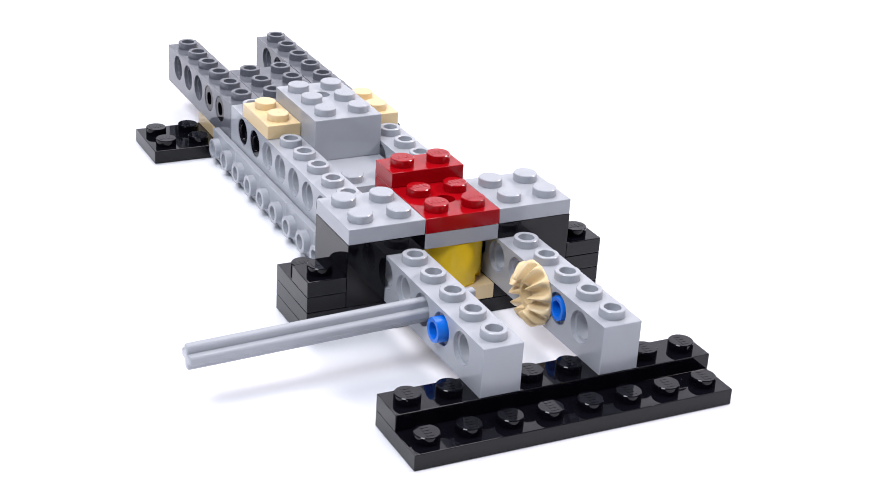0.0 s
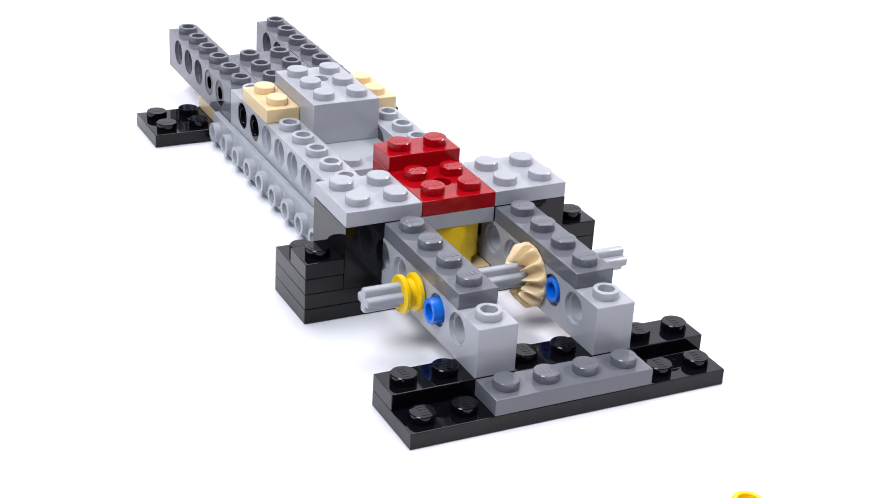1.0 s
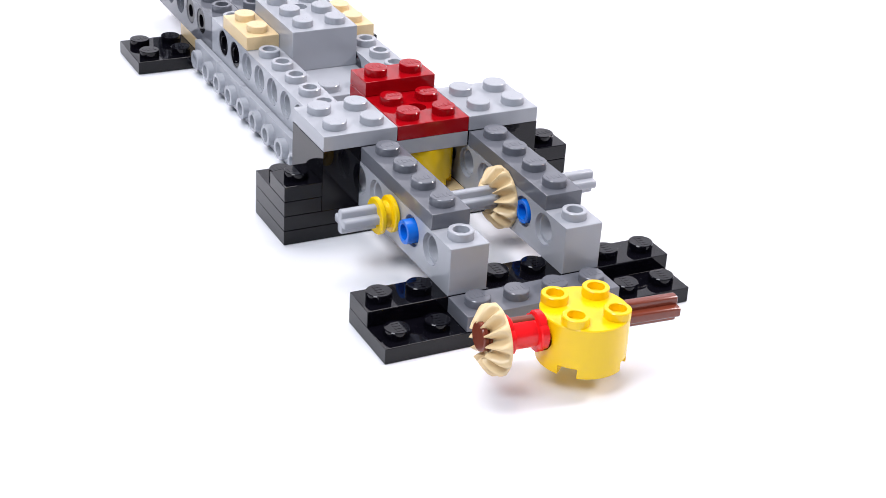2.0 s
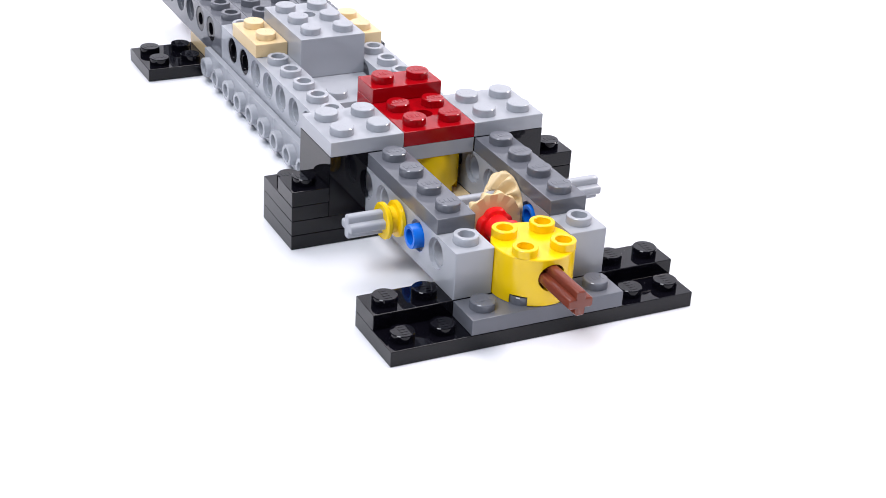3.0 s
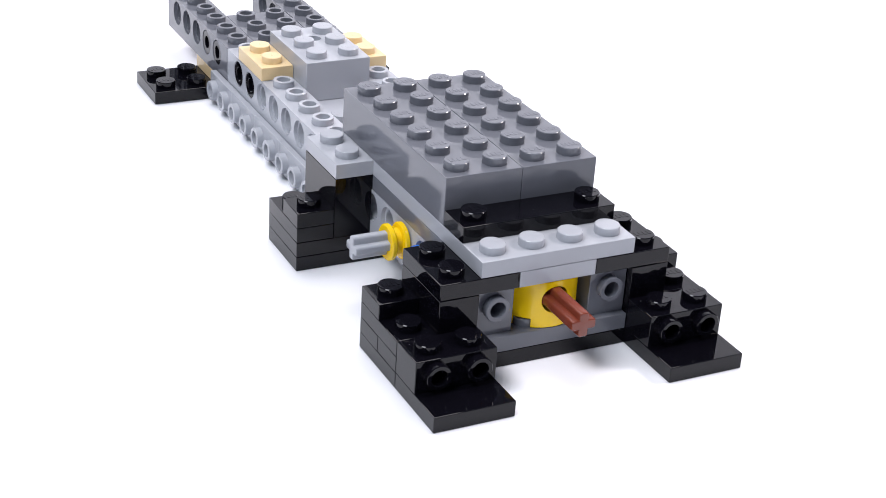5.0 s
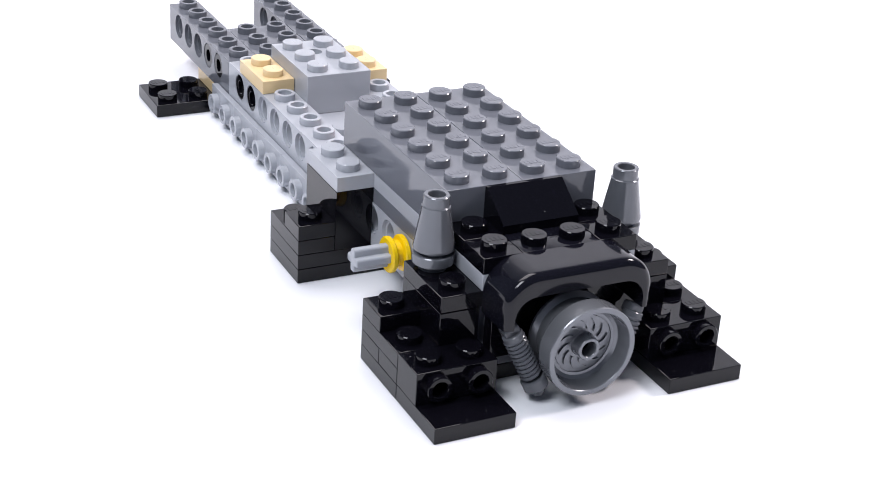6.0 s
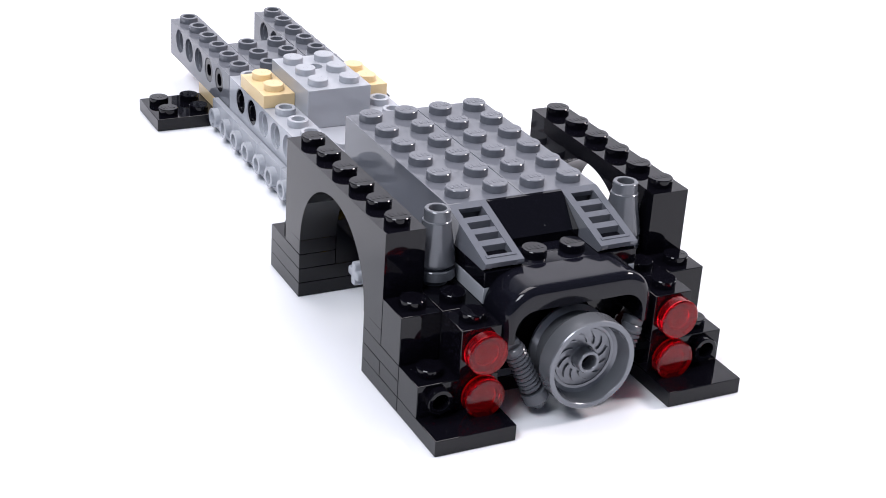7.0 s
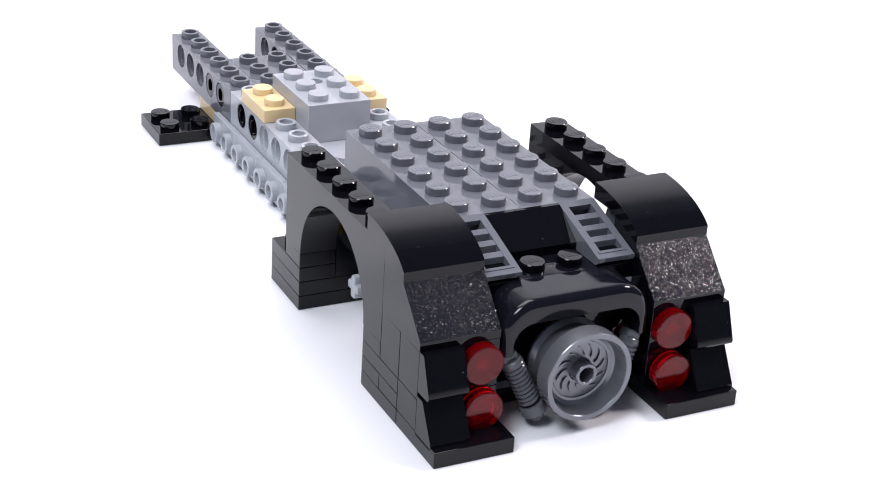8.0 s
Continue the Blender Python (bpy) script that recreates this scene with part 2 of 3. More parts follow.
def bush(name, axis, at, length, material, label):
    bm = bmesh.new()
    n, w, r = length, 0.14 if length < 0.8 else 0.2, 0.46
    revolve(bm, [(0.2, 0), (r - 0.03, 0), (r, 0.03), (r, w - 0.03), (r - 0.03, w), (r - 0.13, w + 0.02), (r - 0.13, n - w - 0.02), (r - 0.03, n - w), (r, n - w + 0.03), (r, n - 0.03), (r - 0.03, n), (0.2, n)], axis, (0, 0, 0), 64, True)
    if length > 0.8:
        # four shallow notches in each flange and a cross-shaped bore
        along = AXES[axis] @ Vector((0, 0, 1))
        for v in bm.verts:
            h = v.co.dot(along)
            flat = v.co - along * h
            p = AXES[axis].inverted() @ flat
            c = abs(math.cos(2 * math.atan2(p.y, p.x)))
            if flat.length > r - 0.05:
                v.co = along * h + flat * (1 - 0.13 * max(0, 1 - c * 1.6))
            elif flat.length < 0.21:
                v.co = along * h + flat * (1.08 + 0.35 * c ** 3)
    return thing(name, bm, material, at, label, "toy bush")


def pin(at, out, length, material, label, collar=0.3):
    """A hollow pin along x that shows its collar on one side."""
    bm = bmesh.new()
    revolve(bm, [(0.19, 0.3), (0.19, out), (0.21, out - 0.01), (collar - 0.01, out - 0.01), (collar, out + 0.02), (collar, 0.1), (0.3, 0.105), (0.3, length), (0.19, length), (0.19, 0.32), (0, 0.32), (0, 0.3)], "x", (0, 0, 0), 28)
    return thing("connector_pin", bm, material, at, label, "toy pin", "hollow connector pins")


def gear(name, at, axis, flip, label):
    """A bevel gear with twelve teeth; the teeth look along the axis, backwards if flip."""
    bm = bmesh.new()
    a, s, seg = AXES[axis], -1 if flip else 1, 144
    def tooth(i):
        u = (i % 12) / 12
        return (0.5 - 0.5 * math.cos(2 * math.pi * u)) ** 1.3
    spec = [(0.24, 0.05, 0, 0), (0.24, 0.26, 0, 0), (0.34, 0.26, 0, 0), (0.36, 0.25, 0.06, 0), (0.38, 0.24, 0.2, 0), (0.43, 0.21, 0.29, 0), (0.56, 0.12, 0.28, 0.02), (0.69, 0.05, 0.22, 0.05), (0.74, 0.05, 0.14, 0.06), (0.76, 0.05, 0.05, 0.05), (0.77, 0.02, 0, 0.03), (0.765, 0.0, 0, 0), (0.5, 0.0, 0, 0), (0.24, 0.0, 0, 0)]
    rings = []
    for r, h, th, tr in spec:
        rings.append([bm.verts.new(a @ Vector(((r + tr * tooth(i)) * math.cos(2 * math.pi * i / seg), (r + tr * tooth(i)) * math.sin(2 * math.pi * i / seg), s * (h + th * tooth(i))))) for i in range(seg)])
    for p, q in zip(rings, rings[1:] + rings[:1]):
        for i in range(seg):
            j = (i + 1) % seg
            bm.faces.new((p[i], p[j], q[j], q[i]))
    ob = thing(name, bm, TAN, at, label, "toy gear", "tan toothed gears")
    finish(ob.data, TAN, 42)
    return ob


# ---- the table ----
bm = bmesh.new()
sweep = [(-110, -0.002), (75, -0.002)] + [(75 + 35 * math.sin(a), 35 - 35 * math.cos(a)) for a in (math.pi / 24 * k for k in range(1, 13))] + [(110, 240), (112, 240)]
sweep += [(75 + 37 * math.sin(a), 35 - 37 * math.cos(a)) for a in (math.pi / 24 * k for k in range(12, -1, -1))] + [(-110, -2)]
prism(bm, sweep, "x", -150, 150)
bmesh.ops.rotate(bm, cent=(0, 0, 0), matrix=Matrix.Rotation(radians(-28), 3, "Z"), verts=bm.verts[:])
table = thing("floor", bm, WHITE, (0, 0, 0), "seamless matt white table top swept up into a backdrop", "table top")
tagged(table, kind="structure")

# ---- the chassis as it stands at the start ----
PL, BR = "toy plate", "toy brick"
base = block("plate", 0, 0, 0, 8, 2, 1, BLACK, "long glossy black plate lying on the white table", PL, "black plates", turn=-90)
block("plate", 0, 1, 0.4, 8, 1, 1, BLACK, "narrow glossy black plate on the longer black plate", PL, "black plates", turn=-90)
for x in (2, 5):
    beam("studded_beam", x, 1, 0.8, 16, LIGHT, "long light grey beam with hollow studs and side holes")
    beam("studded_beam", x, 17, 0.8, 6, DARK, "short dark grey beam with hollow studs and side holes")
    block("plate", x, 14, 2.0, 1, 2, 1, TAN, "small tan plate on a light grey beam", PL, "tan plates")
    block("plate", x, 18, 0.4, 1, 2, 1, TAN, "small tan plate under a dark grey beam", PL, "tan plates", studs=False)
block("plate", 0, 18, 0, 8, 2, 1, BLACK, "glossy black plate under the far end of the chassis", PL, "black plates")
block("plate", 3, 16, 1.6, 2, 4, 1, DARK, "dark grey plate between the dark beams", PL, hollow=True)
block("brick", 3, 13, 1.6, 2, 3, 3, LIGHT, "light grey brick two studs wide across the beams", BR)
block("plate", 3, 11, 1.2, 2, 5, 1, LIGHT, "light grey plate sunk between the long beams", PL, skip=((0, 1), (1, 1)))
block("plate", 3, 8, 0.8, 2, 3, 1, LIGHT, "smooth light grey plate low between the beams", PL, studs=False)
block("plate", 3, 6, 2.0, 2, 2, 1, LIGHT, "light grey plate under the red plate", PL, studs=False)
red_plate = block("plate", 3, 6, 2.4, 2, 3, 1, RED, "dark red plate with a round hole between its studs", PL, "dark red plates", skip=((0, 2), (1, 2)))
block("plate", 3, 8, 2.8, 2, 1, 1, RED, "short dark red plate stacked on the larger red plate", PL, "dark red plates")
block("plate", 3, 6, 0.4, 2, 2, 1, TAN, "tan plate under the yellow round brick", PL, "tan plates", studs=False)


def hole_cutter(x, y, z0, z1, r=0.24):
    b = bmesh.new()
    revolve(b, [(0, z0), (r, z0), (r, z1), (0, z1)], "z", (x, y, 0), 28)
    return b


carve(red_plate, [hole_cutter(1, 1, 0.15, 0.6)])
carve(bpy.data.objects["brick"], [hole_cutter(1, 2, 0.9, 1.4)])


def round_brick(at, label):
    bm = bmesh.new()
    revolve(bm, [(0, 0.004), (0.97, 0.004), (0.99, 0.02), (0.99, 1.18), (0.97, 1.2), (0, 1.2)], "z", (0, 0, 0), 64)
    ob = thing("round_brick", bm, YELLOW, at, label, BR, "yellow round bricks")
    bore, slot, slot2 = bmesh.new(), bmesh.new(), bmesh.new()
    revolve(bore, [(0, -1.2), (0.34, -1.2), (0.34, 1.2), (0, 1.2)], "y", (0, 0, 0.725), 28)
    box(slot, -1.2, -0.22, -0.1, 1.2, 0.22, 0.24, 0)
    box(slot2, -0.22, -1.2, -0.1, 0.22, 1.2, 0.24, 0)
    for b in (slot, slot2):
        bmesh.ops.rotate(b, cent=(0, 0, 0), matrix=Matrix.Rotation(math.pi / 4, 3, "Z"), verts=b.verts[:])
    carve(ob, [bore, slot, slot2])
    for i in (-0.5, 0.5):
        for j in (-0.5, 0.5):
            part("stud", stud_mesh(YELLOW, True), YELLOW, ob, "", (i, j, 1.2))
    return ob


round_brick((4, 7, 0.8), "yellow round brick under the red plate").rotation_euler = (0, 0, math.pi / 2)
for side in (0, 1):
    # the two legs beside the beams, mirrored about the middle
    def mx(x, w):
        return 8 - x - w if side else x
    block("plate", mx(1, 2), 6, 2.4, 2, 2, 1, LIGHT, "square light grey plate on a black support", PL, "square light grey plates")
    bm = bmesh.new()
    shape = [(0.004, 0), (0.996, 0), (0.996, 1.205), (1.996, 1.205), (1.996, 1.596), (0.004, 1.596)]
    prism(bm, [(2 - p, q) for p, q in shape] if side else shape, "y", GAP, 2 - GAP, 0.012)
    thing("corner_brick", bm, BLACK, (mx(1, 2), 6, 0.8), "tall glossy black brick hooked over a grey beam", BR, "black corner bricks")
    block("plate", mx(0, 1), 6, 0.8, 1, 2, 1, BLACK, "narrow black plate in a black stack", PL, "black plates", skip=((0, 0),))
    block("plate", mx(0, 1), 6, 1.2, 1, 1, 1, BLACK, "single-stud black plate on top of a black stack", PL, "black plates")
block("plate", 0, 6, 0, 8, 2, 1, BLACK, "wide black plate under the beams", PL, "black plates", studs=False)
for x in (0, 5):
    block("plate", x, 6, 0.4, 3, 2, 1, BLACK, "black plate beside the tan plate under a beam", PL, "black plates", studs=False)

for side in (0, 1):
    for k in range(5):
        bm = bmesh.new()
        y = 8 + 2 * k
        x0, x1, sx = (1.8, 2.0 - GAP, -1) if not side else (6.0 + GAP, 6.2, 1)
        box(bm, x0, GAP, 0.06, x1, 2 - GAP, 0.96)
        box(bm, 2 if not side else 5, GAP, 0.4, 3 if not side else 6, 2 - GAP, 0.79)
        ob = thing("bracket", bm, LIGHT, (0, y, 0), "light grey bracket with two hollow studs facing sideways", "toy bracket", "brackets along the chassis")
        for j in (0.5, 1.5):
            s = part("side_stud", stud_mesh(LIGHT, True, "x"), LIGHT, ob, "hollow stud on the side", (x0 if not side else x1, j, 0.48))
            if side:
                s.rotation_euler = (0, 0, math.pi)

for x, face in ((2, 0), (5, 1)):
    for y in (15, 16, 18, 19):
        pin((x, y, 1.525), 0.03, 0.95, BLACK, "black connector pin in a beam hole", 0.375)
pin((2, 3, 1.525), -0.2, 0.9, BLUE, "blue connector pin standing out of a beam hole")
pin((5, 3, 1.525), -0.02, 0.95, BLUE, "blue connector pin flush in a beam hole")
gear("toothed_gear", (4.995, 4, 1.47), "x", True, "tan toothed gear against the inside of a beam")

MOVES = []


def comes(ob, *rows):
    """Notes how a piece comes in: rows of seconds and a shift (x, y, z, turn) from where it ends, in studs and degrees about z."""
    MOVES.append((ob, rows))


# ---- the pieces added in turn ----
ax = axle("long_axle", "x", (0.59, 4, 1.525), 6.94, LIGHT, "light grey cross axle through both beams")
for side in (0, 1):
    ob = bush("half_bush", "x", (1.5 if not side else 6.02, 4, 1.525), 0.48, YELLOW, "yellow half bush on the grey axle")
    s = -1 if not side else 1
    comes(ob, (0.3, s * 0.95, 0, 0), (0.4, s * (0.44 if not side else 0.3), 0, 0), (0.5, s * (0.08 if not side else 0.2), 0, 0), (0.6, 0, 0, 0))
comes(ax, (0.0, -4.19, 0, -0.19, 0, -2.0), (0.1, -2.09, 0, 0), (0.2, 0, 0, 0))
for x in (2, 5):
    ob = block("plate", x, 2, 2.0, 1, 4, 1, DARK, "dark grey plate on a light grey beam", PL, "dark grey plates")
    comes(ob, (0.6, 0, 0, 0.1), (0.7, 0, 0, 0))
ob = block("plate", 2, 0, 0.4, 4, 1, 1, DARK, "dark grey plate on the front edge of the black plate", PL, "dark grey plates")
comes(ob, (0.7, 0, -0.1, 0.3), (0.8, 0, 0, 0))

# the short drive shaft, built as it ends: along y through the yellow brick
yel = round_brick((4, 1, 0.8), "yellow round brick with an axle hole")
rbush = bush("bush", "y", (4, 1.99, 1.525), 0.98, SCARLET, "bright red bush on the brown axle")
bgear = gear("toothed_gear", (4, 2.98, 1.525), "y", False, "tan toothed gear on the end of the brown axle")
bm = bmesh.new()
prism(bm, axle_poly(0.31, 0.125), "y", 0, 4.6, 0)
round_ends(bm, "y")
baxle = thing("stop_axle", bm, BROWN, (4, -1.28, 1.525), "reddish brown cross axle with a round stop", "toy axle")
bm = bmesh.new()
revolve(bm, [(0, 4.6), (0.31, 4.6), (0.33, 4.62), (0.33, 4.7), (0.31, 4.73), (0, 4.73)], "y", (0, 0, 0), 28)
part("round_stop", bm, BROWN, baxle)

for x in (2, 5):
    bm = bmesh.new()
    box(bm, GAP, 0.2, 0, 1 - GAP, 1 - GAP, 1.2)
    box(bm, GAP, GAP, 0, 1 - GAP, 0.4, 0.3)
    ob = thing("headlight_brick", bm, DARK, (x, 0, 0.8), "dark grey brick with a hollow stud facing forward", BR, "dark grey stud bricks")
    part("stud", stud_mesh(DARK, False), DARK, ob, "", (0.5, 0.6, 1.2))
    side_stud(ob, 0.5, 0.2, 0.72, "y", DARK)
    comes(ob, (3.2, 0, 0, 0))
ob = block("plate", 3, 0, 2.0, 2, 2, 1, LIGHT, "square light grey plate on the yellow round brick", PL, "square light grey plates")
comes(ob, (3.3, 0.05, 0.1, 0.35, 8), (3.4, 0, 0, 0))

for side in (0, 1):
    def mx(x, w):
        return 8 - x - w if side else x
    foot = block("foot_plate", mx(0, 2), -2, 0, 2, 2, 1, BLACK, "black plate with two studs and a smooth front half", PL, "black foot plates", skip=((0, 0), (1, 0)))
    comes(foot, *((3.5, (-0.2, 0.0)[side], (-9.5, -8.02)[side], 0), (3.6, (-0.2, -0.4)[side], (-5.75, -5.8)[side], 0), (3.7, (-0.2, 0.06)[side], (-1.1, -0.88)[side], 0), (3.8, 0, 0, 0)))
    ob = block("side_stud_brick", mx(0, 2), -1, 0.4, 2, 1, 2, BLACK, "low black brick with two hollow studs facing forward", BR, "black stud bricks")
    side_stud(ob, 0.5, GAP, 0.42, "y", BLACK), side_stud(ob, 1.5, GAP, 0.42, "y", BLACK)
    comes(ob, (3.9, 0, -0.1, 0.15), (4.0, 0, 0, 0))
    ob = block("plate", mx(0, 2), 0, 0.4, 2, 1, 1, BLACK, "short black plate in the front black stack", PL, "black plates", studs=False)
    comes(ob, (3.9, 0, 0, 0))
    ob = block("plate", mx(0, 1), 0, 0.8, 1, 2, 1, BLACK, "narrow black plate in the front black stack", PL, "black plates")
    comes(ob, (4.1, 0, 0, 0.12), (4.2, 0, 0, 0))
    ob = block("brick", mx(1, 1), 0, 0.8, 1, 2, 3, BLACK, "black brick beside the grey beam end", BR, "black bricks", studs=False)
    comes(ob, (4.1, 0, 0, 0))
    ob = block("plate", mx(1, 2), 0, 2.0, 2, 2, 1, BLACK, "square black plate over the dark grey stud brick", PL, "black plates")
    comes(ob, (4.1, 0, 0, 0.0))
    ob = block("plate", mx(0, 1), 1, 1.2, 1, 1, 1, BLACK, "single-stud black plate on the front stack", PL, "black plates")
    comes(ob, (4.2, 0, 0, 0.35), (4.3, 0, 0, 0))
roof = block("plate", 2, 0, 2.4, 4, 6, 1, LIGHT, "large light grey plate over the axle bay", PL)
comes(roof, (4.4, 0, -0.15, 0.2), (4.5, 0, 0, 0))
for x in (2, 4):
    ob = block("brick", x, 2, 2.8, 2, 6, 3, DARK, "long dark grey brick on the light grey plate", BR, "dark grey bricks")
    comes(ob, *(((4.6, 0, -0.2, 0.5), (4.7, 0, 0, 0)) if x == 4 else ((4.7, 0, 0, 0),)))

# ---- the tail ----
IN = 5.0
ob = block("plate", 2, 1, 2.8, 4, 1, 1, BLACK, "black plate in front of the dark grey bricks", PL, "black plates", skip=((1, 0), (2, 0)))
comes(ob, (IN, 0, 0, 0))
for x in (2, 5):
    ob = block("plate", x, 0, 2.8, 1, 1, 1, BLACK, "single-stud black plate beside the black arch cover", PL, "black plates")
    comes(ob, (IN + 0.1, 0, 0, 0))
bm = bmesh.new()
prism(bm, [(GAP, 0), (0.994, 0), (0.994, 0.8), (0.9, 0.8), (GAP, 0.2)], "x", GAP, 2 - GAP, 0.02)
ob = thing("slope_brick", bm, BLACK, (3, 1, 3.2), "black slope tile leaning on the dark grey bricks", "toy slope")
comes(ob, (IN + 0.2, 0, 0, 0))


def arch_cover():
    """Black cover whose front is a rounded arch."""
    bm = bmesh.new()
    def outline(x0, x1, z0, z1, r, n=14):
        pts = [(x0, z0)]
        for i in range(n + 1):
            a = math.pi - math.pi / 2 * i / n
            pts.append((x0 + r + r * math.cos(a), z1 - r + r * math.sin(a)))
        pts += [(x0 + r + 0.04, z1), (x1 - r - 0.04, z1)]
        for i in range(n + 1):
            a = math.pi / 2 - math.pi / 2 * i / n
            pts.append((x1 - r + r * math.cos(a), z1 - r + r * math.sin(a)))
        return pts + [(x1, z0)]
    outer, R = [], 0.2
    for k in range(11):
        th = math.pi / 2 * k / 10
        d = R * (1 - math.sin(th))
        outer.append((-1.1 + R * (1 - math.cos(th)), outline(0.03 + d, 3.85 - d, 1.9, 3.2 - 1.1 * d, 0.82 - d)))
    for y in (-0.72, 0.0):
        outer.append((y, outline(0.03, 3.85, 1.9, 3.2, 0.82)))
    inner = [(-1.1, outline(0.28, 3.6, 1.9, 2.66, 0.52)), (0.0, outline(0.28, 3.6, 1.9, 2.66, 0.52))]
    rings = [[bm.verts.new((x, y, z)) for x, z in o] for y, o in inner[::-1] + outer]
    for p, q in zip(rings, rings[1:] + rings[:1]):
        for i in range(len(p) - 1):
            bm.faces.new((p[i], p[i + 1], q[i + 1], q[i]))
    for e in (0, -1):
        bm.faces.new([r[e] for r in rings])
    box(bm, 1 + GAP, 0, 2.8, 3 - GAP, 1 - GAP, 3.2)
    ob = thing("arch_cover", bm, SATIN, (2, 0, 0), "glossy black cover with a rounded arch at its front", "toy mudguard")
    finish(ob.data, SATIN, 38)
    for i in (1.5, 2.5):
        part("stud", stud_mesh(BLACK, False), BLACK, ob, "", (i, 0.45, 3.2))
    return ob


comes(arch_cover(), (IN + 0.3, 0, 0, 0))


def turbine():
    """A wheel rim seen into: a lip, a sloping dish, a flat disc with swirled ridges and a hub."""
    bm = bmesh.new()
    revolve(bm, [(0.17, 0.5), (0.17, 1.22), (0.6, 1.22), (0.78, 1.2), (0.98, 1.18), (1.01, 1.15), (1.01, 1.08), (0.9, 0.98), (0.88, 0.84), (0.9, 0.68), (1.06, 0.54), (1.1, 0.48), (1.105, 0.03), (1.09, 0.0), (0.98, 0.0), (0.965, 0.02), (0.93, 0.28),
                 (0.88, 0.38), (0.8, 0.435), (0.74, 0.45), (0.735, 0.475), (0.715, 0.475), (0.71, 0.45), (0.3, 0.45), (0.28, 0.42), (0.275, 0.16), (0.26, 0.14), (0.2, 0.14), (0.185, 0.16)], "y", (0, 0, 0), 64, True)
    ob = thing("wheel_rim", bm, SILVER, (3.93, -1.8, 1.42), "satin grey wheel rim used as a turbine", "toy wheel")
    # black disc added in the bore, standing in for the shade deep inside
    dark_disc = bmesh.new()
    revolve(dark_disc, [(0, 0.46), (0.2, 0.46), (0.2, 0.56), (0, 0.56)], "y", (0, 0, 0), 24)
    part("hub_core", dark_disc, BLACK, ob, "black disc added to shade the hub bore")
    vane = bmesh.new()
    w, line = 0.015, []
    for i in range(8):
        r, a = 0.37 + 0.26 * i / 7, 0.42 * (i / 7) ** 1.5
        line.append((r, a))
    left = [(r * math.cos(a + w / r), r * math.sin(a + w / r)) for r, a in line]
    right = [(r * math.cos(a - w / r), r * math.sin(a - w / r)) for r, a in line]
    prism(vane, left + right[::-1], "y", 0.405, 0.46, 0.008)
    me = mesh_of(vane, "vane", SILVER)
    for k in range(12):
        v = part("vane", me, SILVER, ob)
        v.rotation_euler = (0, 2 * math.pi * (k + 0.35) / 12, 0)
    return ob


bm = bmesh.new()
box(bm, 0.1, 0, 0, 3.9, 0.34, 1.7)
ob = thing("backing_plate", bm, BLACK, (2, -0.38, 0.85), "black plate behind the turbine with the axle through it", PL)
bore = bmesh.new()
revolve(bore, [(0, -0.5), (0.36, -0.5), (0.36, 1), (0, 1)], "y", (2, 0, 0.675), 28)
carve(ob, [bore])
comes(ob, (IN + 0.2, 0, 0, 0))
comes(turbine(), (IN + 0.5, 0, 0, 0))


def damper(side):
    """A coil-over strut beside the wheel rim."""
    s = -1 if side else 1
    bm = bmesh.new()
    revolve(bm, [(0, 0), (0.13, 0), (0.15, 0.03), (0.15, 0.16), (0.28, 0.18), (0.3, 0.2), (0.3, 0.44), (0.28, 0.47), (0.13, 0.46), (0.13, 1.75), (0, 1.75)], "z", (0, 0, 0), 24)
    box(bm, -0.2, -0.12, 1.62, 0.2, 0.24, 1.9, 0.06)
    revolve(bm, [(0, 1.56), (0.23, 1.56), (0.25, 1.58), (0.25, 1.7), (0.23, 1.72), (0, 1.72)], "z", (0, 0, 0), 24)
    ob = thing("strut", bm, IRON, (3.94 - s * 0.87, -1.12, 0.19), "dark grey coil-spring strut beside the turbine", "toy strut", "struts beside the turbine")
    coil = bmesh.new()
    rings, turns, per, r, t = [], 10, 16, 0.215, 0.055
    for i in range(turns * per + 1):
        a, h = 2 * math.pi * i / per, 0.5 + 1.1 * i / (turns * per)
        c = Vector((r * math.cos(a), r * math.sin(a), h))
        o = Vector((math.cos(a), math.sin(a), 0))
        rings.append([coil.verts.new(c + t * (math.cos(b) * o + Vector((0, 0, math.sin(b))))) for b in (0, 1.05, 2.09, 3.14, 4.19, 5.24)])
    for p, q in zip(rings, rings[1:]):
        for i in range(6):
            coil.faces.new((p[i], p[(i + 1) % 6], q[(i + 1) % 6], q[i]))
    part("spring", coil, IRON, ob, "ribbed coil spring")
    ob.rotation_euler = (radians(-8), radians(-25 * s), 0)
    return ob


for side in (0, 1):
    comes(damper(side), (IN + 0.4, 0, 0, 0))


def cone(x):
    bm = bmesh.new()
    revolve(bm, [(0, 0), (0.36, 0), (0.36, 0.1), (0.48, 0.1), (0.49, 0.14), (0.49, 0.16), (0.33, 1.11), (0.335, 1.14), (0.31, 1.16), (0.305, 1.18), (0.305, 1.4), (0.285, 1.42), (0.21, 1.42), (0.2, 1.4), (0.2, 0.8), (0, 0.8)], "z", (0, 0, 0), 36)
    return thing("toy_cone", bm, SHINY, (x, 1.5, 2.8), "dark grey cone with an open top", "toy cone", "dark grey cones")


